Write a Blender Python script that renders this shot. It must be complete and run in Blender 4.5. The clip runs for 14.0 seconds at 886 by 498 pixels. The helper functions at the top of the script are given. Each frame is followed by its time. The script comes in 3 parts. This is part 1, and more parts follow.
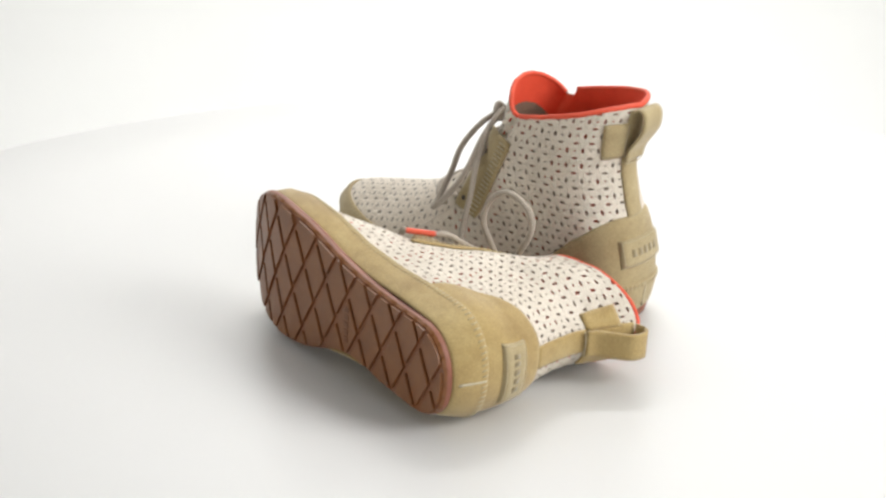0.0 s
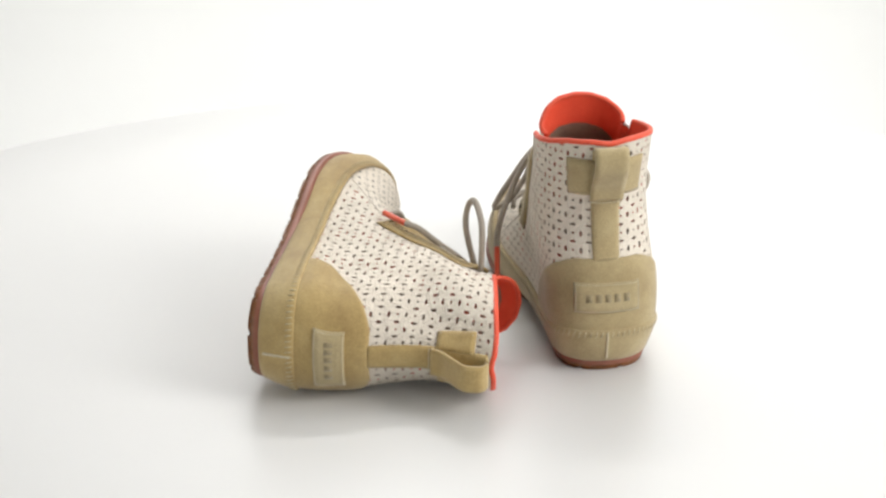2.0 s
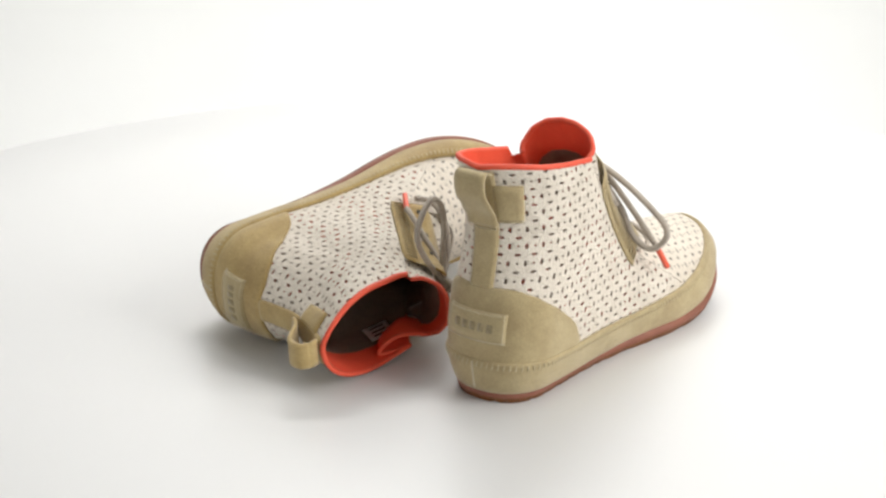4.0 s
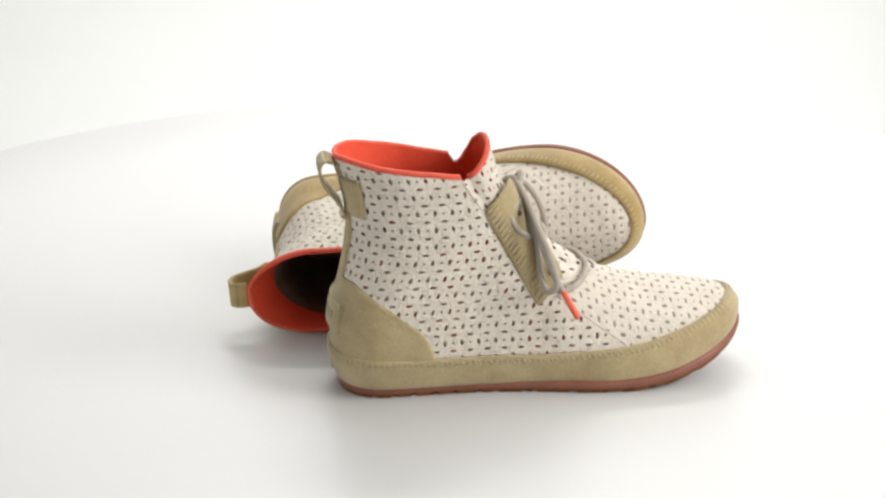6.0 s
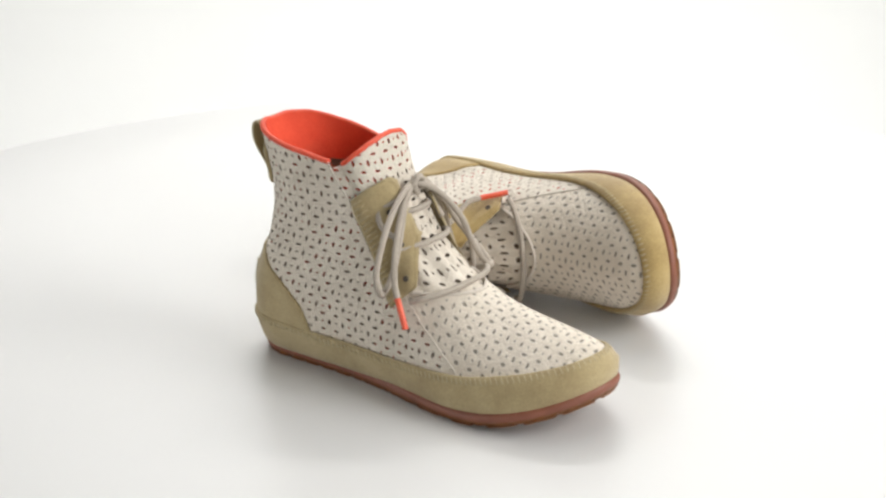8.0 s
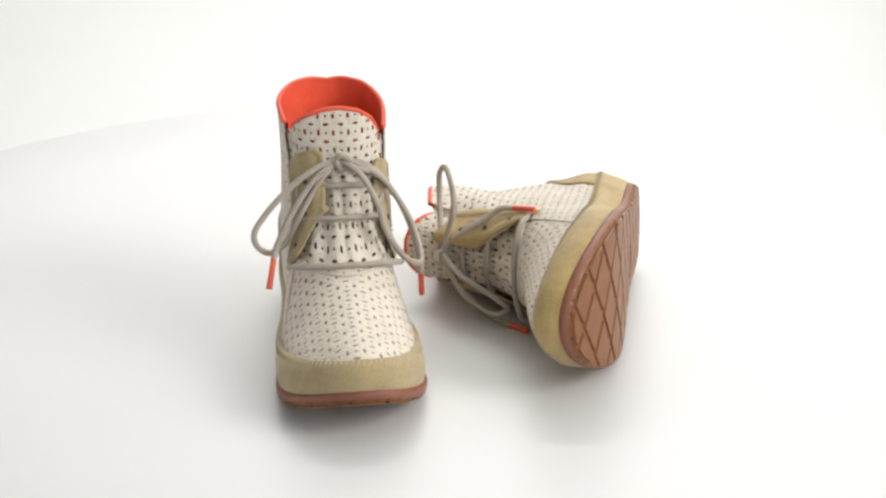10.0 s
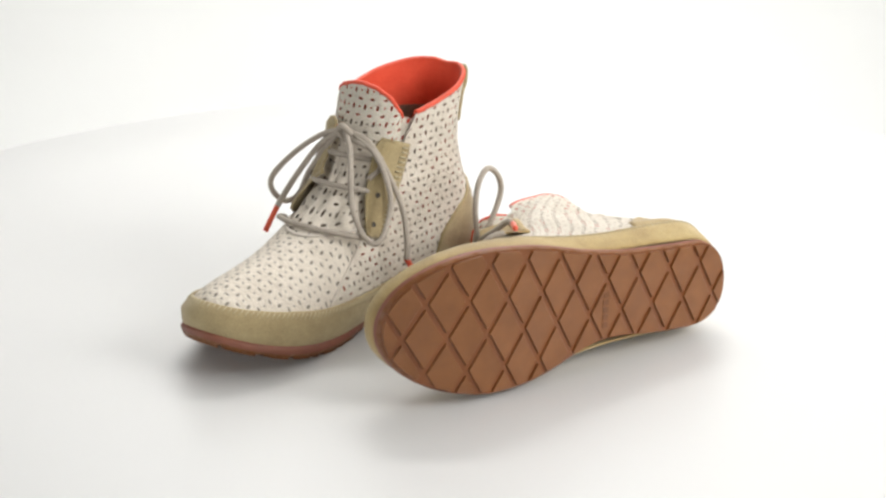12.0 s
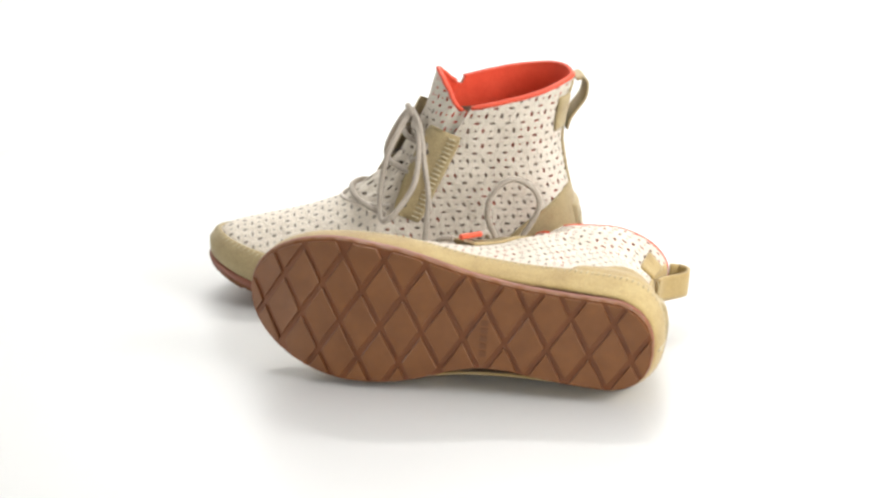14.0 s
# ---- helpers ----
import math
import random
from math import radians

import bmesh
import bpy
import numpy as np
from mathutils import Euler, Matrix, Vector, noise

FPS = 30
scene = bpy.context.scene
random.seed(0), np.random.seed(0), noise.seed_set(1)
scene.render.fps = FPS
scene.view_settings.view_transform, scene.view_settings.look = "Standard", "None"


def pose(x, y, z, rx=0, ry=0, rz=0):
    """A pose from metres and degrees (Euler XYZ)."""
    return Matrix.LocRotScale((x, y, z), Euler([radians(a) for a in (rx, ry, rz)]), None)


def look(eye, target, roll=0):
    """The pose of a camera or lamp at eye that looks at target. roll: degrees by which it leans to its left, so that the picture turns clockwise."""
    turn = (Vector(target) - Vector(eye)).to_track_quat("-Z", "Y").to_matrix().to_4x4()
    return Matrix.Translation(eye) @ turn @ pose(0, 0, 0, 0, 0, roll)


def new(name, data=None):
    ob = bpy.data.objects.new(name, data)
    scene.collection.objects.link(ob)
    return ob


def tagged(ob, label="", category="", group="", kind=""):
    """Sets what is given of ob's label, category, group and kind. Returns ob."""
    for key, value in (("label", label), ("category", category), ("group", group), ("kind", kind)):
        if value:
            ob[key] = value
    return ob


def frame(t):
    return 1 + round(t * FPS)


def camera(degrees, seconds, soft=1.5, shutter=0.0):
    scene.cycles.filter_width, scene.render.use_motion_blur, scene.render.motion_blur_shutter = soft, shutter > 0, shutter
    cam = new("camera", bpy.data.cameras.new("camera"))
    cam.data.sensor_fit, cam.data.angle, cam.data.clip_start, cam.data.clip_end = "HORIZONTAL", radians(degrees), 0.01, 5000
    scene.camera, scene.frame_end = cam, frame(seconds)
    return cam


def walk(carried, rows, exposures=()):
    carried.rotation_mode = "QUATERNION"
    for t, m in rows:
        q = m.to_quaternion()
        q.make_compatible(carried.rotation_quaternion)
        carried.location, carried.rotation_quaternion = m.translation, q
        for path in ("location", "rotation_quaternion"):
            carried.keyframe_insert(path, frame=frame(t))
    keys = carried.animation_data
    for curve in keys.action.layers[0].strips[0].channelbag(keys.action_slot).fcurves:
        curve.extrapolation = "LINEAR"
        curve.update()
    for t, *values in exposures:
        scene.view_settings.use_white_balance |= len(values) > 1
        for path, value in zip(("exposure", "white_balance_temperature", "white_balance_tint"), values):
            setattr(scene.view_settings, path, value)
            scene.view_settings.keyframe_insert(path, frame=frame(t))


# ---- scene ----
# ---- camera: fixed on a stand, looking down on the turntable ----
cam = camera(27.0, 14.0, soft=2.6)
EYE = pose(0.0, -1.145, 0.4854, 90 - 20.664, 0, 0.555) @ pose(0, 0, 0, 0, 0, -0.619)
walk(cam, [(0.0, EYE), (14.0, EYE)],
     exposures=[(0.0, 0.0), (13.7, 0.0), (14.0, 0.32)])

# ---- light: a white studio lit by softboxes out of view, with added fill ----
# even ambient glow, added as fill for the shadows
world = bpy.data.worlds.new("ambient_fill")
scene.world = world
world.use_nodes = True
world.node_tree.nodes["Background"].inputs[0].default_value = (1.0, 0.99, 0.97, 1)
world.node_tree.nodes["Background"].inputs[1].default_value = 0.19


def softbox(name, eye, target, sx, sy, watts, colour=(1, 0.99, 0.975)):
    lamp = bpy.data.lights.new(name, "AREA")
    lamp.shape, lamp.size, lamp.size_y, lamp.energy, lamp.color = "RECTANGLE", sx, sy, watts, colour
    ob = new(name, lamp)
    ob.matrix_world = look(eye, target)
    return ob


softbox("overhead_softbox", (0.35, 0.74, 1.45), (0.2, 0.42, 0), 2.3, 1.5, 16.2)
softbox("side_softbox", (1.20, -0.55, 0.80), (0.05, 0, 0.05), 0.8, 0.8, 19)
# front and left: unseen fill lamps, added to lift the boots' sides
softbox("front_softbox", (0.75, -2.0, 0.7), (0, 0, 0.1), 1.0, 0.6, 8)
softbox("left_softbox", (-1.5, -0.4, 0.31), (0, 0, 0.1), 0.8, 0.4, 4.4)
softbox("backdrop_light", (0.05, 1.40, 1.9), (0.05, 2.4, 0.2), 0.9, 0.4, 42.5)
# extra unseen lamp, added to whiten the backdrop low in the middle
softbox("low_backdrop_light", (0.06, 1.40, 0.60), (0.06, 2.3, -0.5), 0.8, 0.3, 4.5)


# ---- materials ----
def material(name, base, rough=0.7, metal=0.0):
    m = bpy.data.materials.new(name)
    m.use_nodes = True
    b = m.node_tree.nodes["Principled BSDF"]
    b.inputs["Base Color"].default_value = (*base, 1)
    b.inputs["Roughness"].default_value = rough
    b.inputs["Metallic"].default_value = metal
    return m, m.node_tree, b


def node(nt, kind, **kw):
    n = nt.nodes.new(kind)
    for k, v in kw.items():
        n.inputs[k].default_value = v
    return n


def noise_node(nt, scale, detail=4.0, rough=0.6, source="Object"):
    tc = nt.nodes.new("ShaderNodeTexCoord")
    n = node(nt, "ShaderNodeTexNoise", Scale=scale, Detail=detail, Roughness=rough)
    nt.links.new(tc.outputs[source], n.inputs["Vector"])
    return n


def ramp(nt, source, stops):
    r = nt.nodes.new("ShaderNodeValToRGB")
    els = r.color_ramp.elements
    while len(els) < len(stops):
        els.new(0.5)
    for e, (p, c) in zip(els, stops):
        e.position, e.color = p, (*c, 1)
    nt.links.new(source, r.inputs["Fac"])
    return r


def mix_colour(nt, fac, a, b, mode="MIX"):
    n = nt.nodes.new("ShaderNodeMix")
    n.data_type, n.blend_type = "RGBA", mode
    for sock, v in ((n.inputs[0], fac), (n.inputs[6], a), (n.inputs[7], b)):
        if isinstance(v, (int, float)):
            sock.default_value = v
        elif isinstance(v, tuple):
            sock.default_value = (*v, 1)
        else:
            nt.links.new(v, sock)
    return n.outputs[2]


def bump(nt, b, height, strength, distance):
    n = nt.nodes.new("ShaderNodeBump")
    n.inputs["Strength"].default_value, n.inputs["Distance"].default_value = strength, distance
    nt.links.new(height, n.inputs["Height"])
    nt.links.new(n.outputs[0], b.inputs["Normal"])
    return n


def math_node(nt, op, a, b=None):
    n = nt.nodes.new("ShaderNodeMath")
    n.operation = op
    for sock, v in zip(n.inputs, (a, b)):
        if v is None:
            continue
        if isinstance(v, (int, float)):
            sock.default_value = v
        else:
            nt.links.new(v, sock)
    return n.outputs[0]


def suede(name, dark, mid, light):
    m, nt, b = material(name, mid, 0.9)
    big, fine = noise_node(nt, 24, 7, 0.7), noise_node(nt, 900, 3, 0.7)
    r = ramp(nt, big.outputs[0], [(0.32, dark), (0.5, mid), (0.68, light)])
    nap = ramp(nt, fine.outputs[0], [(0.3, (0.82, 0.82, 0.82)), (0.7, (1.12, 1.12, 1.12))])
    nt.links.new(mix_colour(nt, 1.0, r.outputs[0], nap.outputs[0], "MULTIPLY"), b.inputs["Base Color"])
    b.inputs["Sheen Weight"].default_value = 0.25
    b.inputs["Sheen Roughness"].default_value = 0.6
    bump(nt, b, fine.outputs[0], 0.35, 0.0006)
    return m


def rubber(name, dark, light, rough=0.6, scale=60):
    m, nt, b = material(name, light, rough)
    big, fine = noise_node(nt, scale, 5, 0.6), noise_node(nt, 700, 3)
    r = ramp(nt, big.outputs[0], [(0.3, dark), (0.7, light)])
    nt.links.new(r.outputs[0], b.inputs["Base Color"])
    bump(nt, b, fine.outputs[0], 0.25, 0.0004)
    return m


def perforated(name, a, b_, pitch=0.0104, clear_part=1.0):
    """Off-white leather punched with a weave of short slots; clear_part: how clear the slots are, less makes their
    shade paler.
    """
    m, nt, b = material(name, a, 0.62)
    out = nt.nodes["Material Output"]
    uv = nt.nodes.new("ShaderNodeUVMap")
    uv.uv_map = "leather"
    wob = noise_node(nt, 420, 3, 0.6)
    sep = nt.nodes.new("ShaderNodeSeparateXYZ")
    nt.links.new(uv.outputs[0], sep.inputs[0])
    wobs = math_node(nt, "MULTIPLY", math_node(nt, "SUBTRACT", wob.outputs[0], 0.5), 0.08)
    u = math_node(nt, "ADD", math_node(nt, "DIVIDE", sep.outputs[0], pitch), wobs)
    v = math_node(nt, "ADD", math_node(nt, "DIVIDE", sep.outputs[1], pitch), wobs)
    nearest = None
    for cx, cy, rx, ry in ((0, 0, 0.185, 0.078), (0.5, 0.5, 0.098, 0.170), (0.0, 0.5, 0.080, 0.060)):
        dx = math_node(nt, "SUBTRACT", math_node(nt, "FRACT", math_node(nt, "ADD", u, 10.5 - cx)), 0.5)
        dy = math_node(nt, "SUBTRACT", math_node(nt, "FRACT", math_node(nt, "ADD", v, 10.5 - cy)), 0.5)
        ex, ey = math_node(nt, "DIVIDE", dx, rx), math_node(nt, "DIVIDE", dy, ry)
        d = math_node(nt, "ADD", math_node(nt, "MULTIPLY", ex, ex), math_node(nt, "MULTIPLY", ey, ey))
        nearest = d if nearest is None else math_node(nt, "MINIMUM", nearest, d)
    hole = math_node(nt, "MULTIPLY", math_node(nt, "LESS_THAN", nearest, 1.0), clear_part)
    big, fine = noise_node(nt, 45, 5, 0.6), noise_node(nt, 1100, 3)
    r = ramp(nt, big.outputs[0], [(0.3, b_), (0.62, a)])
    grain = ramp(nt, fine.outputs[0], [(0.3, (0.93, 0.93, 0.93)), (0.7, (1.03, 1.03, 1.03))])
    nt.links.new(mix_colour(nt, 1.0, r.outputs[0], grain.outputs[0], "MULTIPLY"), b.inputs["Base Color"])
    lip = math_node(nt, "MINIMUM", math_node(nt, "SQRT", nearest), 1.4)
    crease = noise_node(nt, 28, 2, 0.5)
    h = math_node(nt, "ADD", lip, math_node(nt, "MULTIPLY", fine.outputs[0], 0.4))
    h = math_node(nt, "ADD", h, math_node(nt, "MULTIPLY", crease.outputs[0], 9.0))
    h = math_node(nt, "ADD", h, math_node(nt, "MULTIPLY", wob.outputs[0], 1.6))
    h = math_node(nt, "ADD", h, math_node(nt, "MULTIPLY", noise_node(nt, 130, 4, 0.65).outputs[0], 4.5))
    bump(nt, b, h, 0.7, 0.0005)
    clear = nt.nodes.new("ShaderNodeBsdfTransparent")
    mixs = nt.nodes.new("ShaderNodeMixShader")
    nt.links.new(hole, mixs.inputs[0])
    nt.links.new(b.outputs[0], mixs.inputs[1])
    nt.links.new(clear.outputs[0], mixs.inputs[2])
    nt.links.new(mixs.outputs[0], out.inputs["Surface"])
    return m


def woven(name, dark, light, rough=0.85, scale=1400):
    m, nt, b = material(name, light, rough)
    fine, big = noise_node(nt, scale, 2, 0.5), noise_node(nt, 70, 4)
    f = math_node(nt, "ADD", math_node(nt, "MULTIPLY", fine.outputs[0], 0.55), math_node(nt, "MULTIPLY", big.outputs[0], 0.45))
    r = ramp(nt, f, [(0.35, dark), (0.62, light)])
    nt.links.new(r.outputs[0], b.inputs["Base Color"])
    bump(nt, b, fine.outputs[0], 0.4, 0.0005)
    return m


def lining_cloth():
    """Knitted lining: coral patches show between dark grey ones behind the slots."""
    m, nt, b = material("lining_cloth", (0.1, 0.09, 0.08), 0.9)
    n = noise_node(nt, 55, 3, 0.6)
    r = ramp(nt, n.outputs[0], [(0.0, (0.29, 0.225, 0.175)), (0.50, (0.38, 0.30, 0.24)), (0.58, (0.62, 0.13, 0.085))])
    nt.links.new(r.outputs[0], b.inputs["Base Color"])
    return m


def white_acrylic():
    m, nt, b = material("white_acrylic", (0.68, 0.68, 0.67), 0.3)
    big, fine = noise_node(nt, 2.2, 2), noise_node(nt, 900, 2)
    r = ramp(nt, big.outputs[0], [(0.1, (0.652, 0.652, 0.645)), (0.9, (0.672, 0.672, 0.664))])
    nt.links.new(r.outputs[0], b.inputs["Base Color"])
    b.inputs["Roughness"].default_value = 0.34
    bump(nt, b, fine.outputs[0], 0.05, 0.0001)
    return m


def paper(name, base):
    m, nt, b = material(name, base, 0.9)
    n = noise_node(nt, 2.5, 4)
    lo = tuple(c * 0.975 for c in base)
    r = ramp(nt, n.outputs[0], [(0.3, lo), (0.7, base)])
    nt.links.new(r.outputs[0], b.inputs["Base Color"])
    return m


SUEDE_R = suede("olive_suede", (0.315, 0.235, 0.112), (0.395, 0.308, 0.155), (0.46, 0.37, 0.20))
SUEDE_L = suede("tan_suede", (0.31, 0.205, 0.07), (0.41, 0.29, 0.108), (0.48, 0.36, 0.155))
LEATHER = perforated("perforated_leather", (0.705, 0.636, 0.54), (0.63, 0.562, 0.468), clear_part=0.95)
# same leather; its half-clear slots lighten the shade seen in them
VAMP_LEATHER = perforated("pale_slot_leather", (0.705, 0.636, 0.54), (0.63, 0.562, 0.468), clear_part=0.62)
PLAIN_LEATHER = woven("plain_leather", (0.57, 0.51, 0.44), (0.65, 0.59, 0.515), 0.65, 700)
CORAL = woven("coral_cloth", (0.72, 0.066, 0.027), (0.84, 0.098, 0.042))
PIPING = woven("coral_piping", (0.68, 0.075, 0.034), (0.79, 0.105, 0.05), 0.6)
LINING = lining_cloth()
DARK_LINING = woven("dark_brown_lining", (0.15, 0.10, 0.07), (0.25, 0.18, 0.125))
TAG = woven("white_tag_cloth", (0.66, 0.65, 0.62), (0.78, 0.77, 0.74), 0.8, 900)
VAMP_LINING = woven("grey_brown_lining", (0.38, 0.325, 0.265), (0.48, 0.42, 0.345))
INSOLE = woven("grey_insole", (0.20, 0.18, 0.155), (0.27, 0.24, 0.21))
RUBBER_RIM = rubber("brick_rubber", (0.20, 0.068, 0.040), (0.265, 0.096, 0.057), 0.5)
GUM = rubber("gum_rubber", (0.178, 0.064, 0.017), (0.228, 0.087, 0.024), 0.40)
GUM_GROOVE = rubber("gum_groove", (0.165, 0.050, 0.011), (0.22, 0.070, 0.016), 0.4)
GUM_MARK = rubber("gum_mark", (0.13, 0.045, 0.012), (0.17, 0.06, 0.018), 0.45)
LACE = woven("grey_lace", (0.33, 0.285, 0.235), (0.47, 0.415, 0.35), 0.85, 1800)
AGLET = rubber("coral_aglet", (0.72, 0.09, 0.045), (0.82, 0.14, 0.07), 0.35)
THREAD = woven("pale_thread", (0.46, 0.40, 0.27), (0.58, 0.51, 0.36))
BAND_THREAD = woven("tan_thread", (0.42, 0.355, 0.225), (0.51, 0.44, 0.29))
EYELET = rubber("dark_eyelet", (0.05, 0.04, 0.03), (0.08, 0.065, 0.05), 0.5)
EMBOSS = suede("pressed_suede", (0.25, 0.20, 0.105), (0.29, 0.23, 0.125), (0.33, 0.265, 0.15))
LABEL_SUEDE = suede("pale_suede", (0.36, 0.285, 0.145), (0.42, 0.335, 0.18), (0.46, 0.375, 0.215))
ACRYLIC = white_acrylic()
# grey of the unseen room, chosen for how much fill it bounces
WALL = paper("grey_bounce_shell", (0.48, 0.48, 0.47))
CEIL = paper("white_ceiling_paint", (0.80, 0.80, 0.78))
PAPER = paper("white_backdrop_paper", (0.86, 0.865, 0.85))


# ---- mesh helpers ----
def part(name, bm, mat, parent, label="", smooth=True, kind=""):
    me = bpy.data.meshes.new(name)
    bmesh.ops.recalc_face_normals(bm, faces=bm.faces[:]) if kind != "asis" else None
    bm.to_mesh(me)
    bm.free()
    me.materials.append(mat)
    if smooth:
        me.polygons.foreach_set("use_smooth", [True] * len(me.polygons))
    ob = new(name, me)
    ob.parent = parent
    if label:
        ob["label"] = label
    if kind == "stuff":
        ob["kind"] = kind
    return ob


def grid_into(bm, pts, closed=False, uvs=None):
    """Quads over a table of points [row][column]."""
    vs = [[bm.verts.new(p) for p in row] for row in pts]
    layer = bm.loops.layers.uv.verify() if uvs is not None else None
    if layer is not None:
        layer = bm.loops.layers.uv.active
    nr, nc = len(vs), len(vs[0])
    for j in range(nr - 1):
        for i in range(nc if closed else nc - 1):
            k = (i + 1) % nc
            f = bm.faces.new((vs[j][i], vs[j][k], vs[j + 1][k], vs[j + 1][i]))
            if layer is not None:
                for lp, (a, b) in zip(f.loops, ((j, i), (j, k), (j + 1, k), (j + 1, i))):
                    lp[layer].uv = uvs[a][b]
    return vs


def slab_into(bm, outer, inner, closed=False):
    """A sheet with thickness between two equal tables of points."""
    a, b = grid_into(bm, outer, closed), grid_into(bm, inner, closed)
    nr, nc = len(a), len(a[0])
    for j in (0, nr - 1):
        for i in range(nc if closed else nc - 1):
            k = (i + 1) % nc
            bm.faces.new((a[j][i], a[j][k], b[j][k], b[j][i]))
    if not closed:
        for i in (0, nc - 1):
            for j in range(nr - 1):
                bm.faces.new((a[j][i], a[j + 1][i], b[j + 1][i], b[j][i]))


def glide(ctrl, n):
    """n points on a Catmull-Rom curve through the control points."""
    c = [Vector(p) for p in ctrl]
    c = [2 * c[0] - c[1]] + c + [2 * c[-1] - c[-2]]
    out, m = [], len(c) - 3
    for k in range(n):
        f = k / (n - 1) * m
        i = min(int(f), m - 1)
        t = f - i
        p0, p1, p2, p3 = c[i:i + 4]
        out.append(0.5 * ((2 * p1) + (p2 - p0) * t + (2 * p0 - 5 * p1 + 4 * p2 - p3) * t * t
                          + (3 * p1 - p0 - 3 * p2 + p3) * t ** 3))
    return out


def tube_into(bm, path, radius, sides=8, closed=False, flat=1.0):
    n = len(path)
    up = Vector((0.3, 0.2, 0.93)).normalized()
    rings = []
    for i, p in enumerate(path):
        a = path[(i - 1) % n] if closed or i else path[0]
        b = path[(i + 1) % n] if closed or i < n - 1 else path[-1]
        t = (b - a).normalized()
        s = t.cross(up)
        s = s.normalized() if s.length > 1e-4 else Vector((1, 0, 0))
        w = s.cross(t)
        rings.append([bm.verts.new(p + radius * (math.cos(x) * s + flat * math.sin(x) * w))
                      for x in (2 * math.pi * k / sides for k in range(sides))])
    for i in range(n if closed else n - 1):
        r, q = rings[i], rings[(i + 1) % n]
        for k in range(sides):
            bm.faces.new((r[k], r[(k + 1) % sides], q[(k + 1) % sides], q[k]))
    if not closed:
        bm.faces.new(rings[0][::-1])
        bm.faces.new(rings[-1])


def interp(x, table):
    xs, ys = zip(*table)
    return float(np.interp(x, xs, ys))


def eased(x, table):
    """Like interp, with rounded corners."""
    return sum(interp(x + d, table) for d in (-0.012, -0.008, -0.004, 0.0, 0.004, 0.008, 0.012)) / 7


TOE_X = 0.185


def toe_round(x, tip):
    t = min(1.0, max(0.0, (x - TOE_X) / (tip - TOE_X)))
    return math.sqrt(1 - t * t)


# ---- the shape of one right boot; x to the toe, z up, the outer side at -y ----
HEEL = [(0.0, 0.001), (0.010, -0.0015), (0.026, -0.0037), (0.045, -0.0029), (0.063, 0.0008), (0.082, 0.0055),
        (0.103, 0.0085), (0.121, 0.0075), (0.135, 0.0045), (0.148, 0.0005), (0.17, -0.004)]
RIDGE = [(0.0, 0.6), (0.05, 0.35), (0.075, 0.24), (0.088, 0.185), (0.0955, 0.156), (0.1008, 0.138), (0.1036, 0.130),
         (0.112, 0.1125), (0.121, 0.097), (0.1363, 0.083), (0.1518, 0.0728), (0.1657, 0.0660), (0.18, 0.0616),
         (0.195, 0.0570), (0.213, 0.0500), (0.229, 0.0422), (0.2385, 0.0365), (0.2445, 0.0312), (0.250, 0.0248),
         (0.2525, 0.0198), (0.2535, 0.0150)]
OUTER_UP = [(0.0, 0.0335), (0.05, 0.0360), (0.084, 0.0362), (0.118, 0.0385), (0.146, 0.0425), (0.1667, 0.0450), (0.187, 0.0456), (0.26, 0.0456)]
INNER_UP = [(0.0, 0.031), (0.03, 0.031), (0.077, 0.031), (0.095, 0.032), (0.112, 0.0335), (0.128, 0.0360),
            (0.1447, 0.0385), (0.1647, 0.0410), (0.185, 0.0418), (0.26, 0.0418)]
OUTER_SOLE = [(0.0, 0.0305), (0.05, 0.0313), (0.084, 0.0325), (0.118, 0.0374), (0.146, 0.0444), (0.1667, 0.0475), (0.187, 0.0485), (0.26, 0.0485)]
INNER_SOLE = [(0.0, 0.028), (0.03, 0.028), (0.06, 0.0272), (0.077, 0.025), (0.095, 0.0235), (0.112, 0.0258),
              (0.128, 0.032), (0.1447, 0.039), (0.1647, 0.0435), (0.185, 0.0450), (0.26, 0.0450)]
SOLE_BACK, SOLE_TIP = -0.0010, 0.2563
RAND_TOP = [(0.0, 0.0290), (0.055, 0.0270), (0.12, 0.0258), (0.173, 0.0285), (0.205, 0.0301), (0.225, 0.0296), (0.245, 0.0282)]


def spring(x):
    """How far the sole lifts towards the toe."""
    return 0.0225 * max(0.0, (x - 0.165) / 0.089) ** 2


def ridge_height(x):
    return interp(x, RIDGE)


def ridge_x(z):
    return float(np.interp(z, [b for a, b in RIDGE[::-1]], [a for a, b in RIDGE[::-1]]))


def smooth_step(a, b, x):
    t = min(1.0, max(0.0, (x - a) / (b - a)))
    return t * t * (3 - 2 * t)


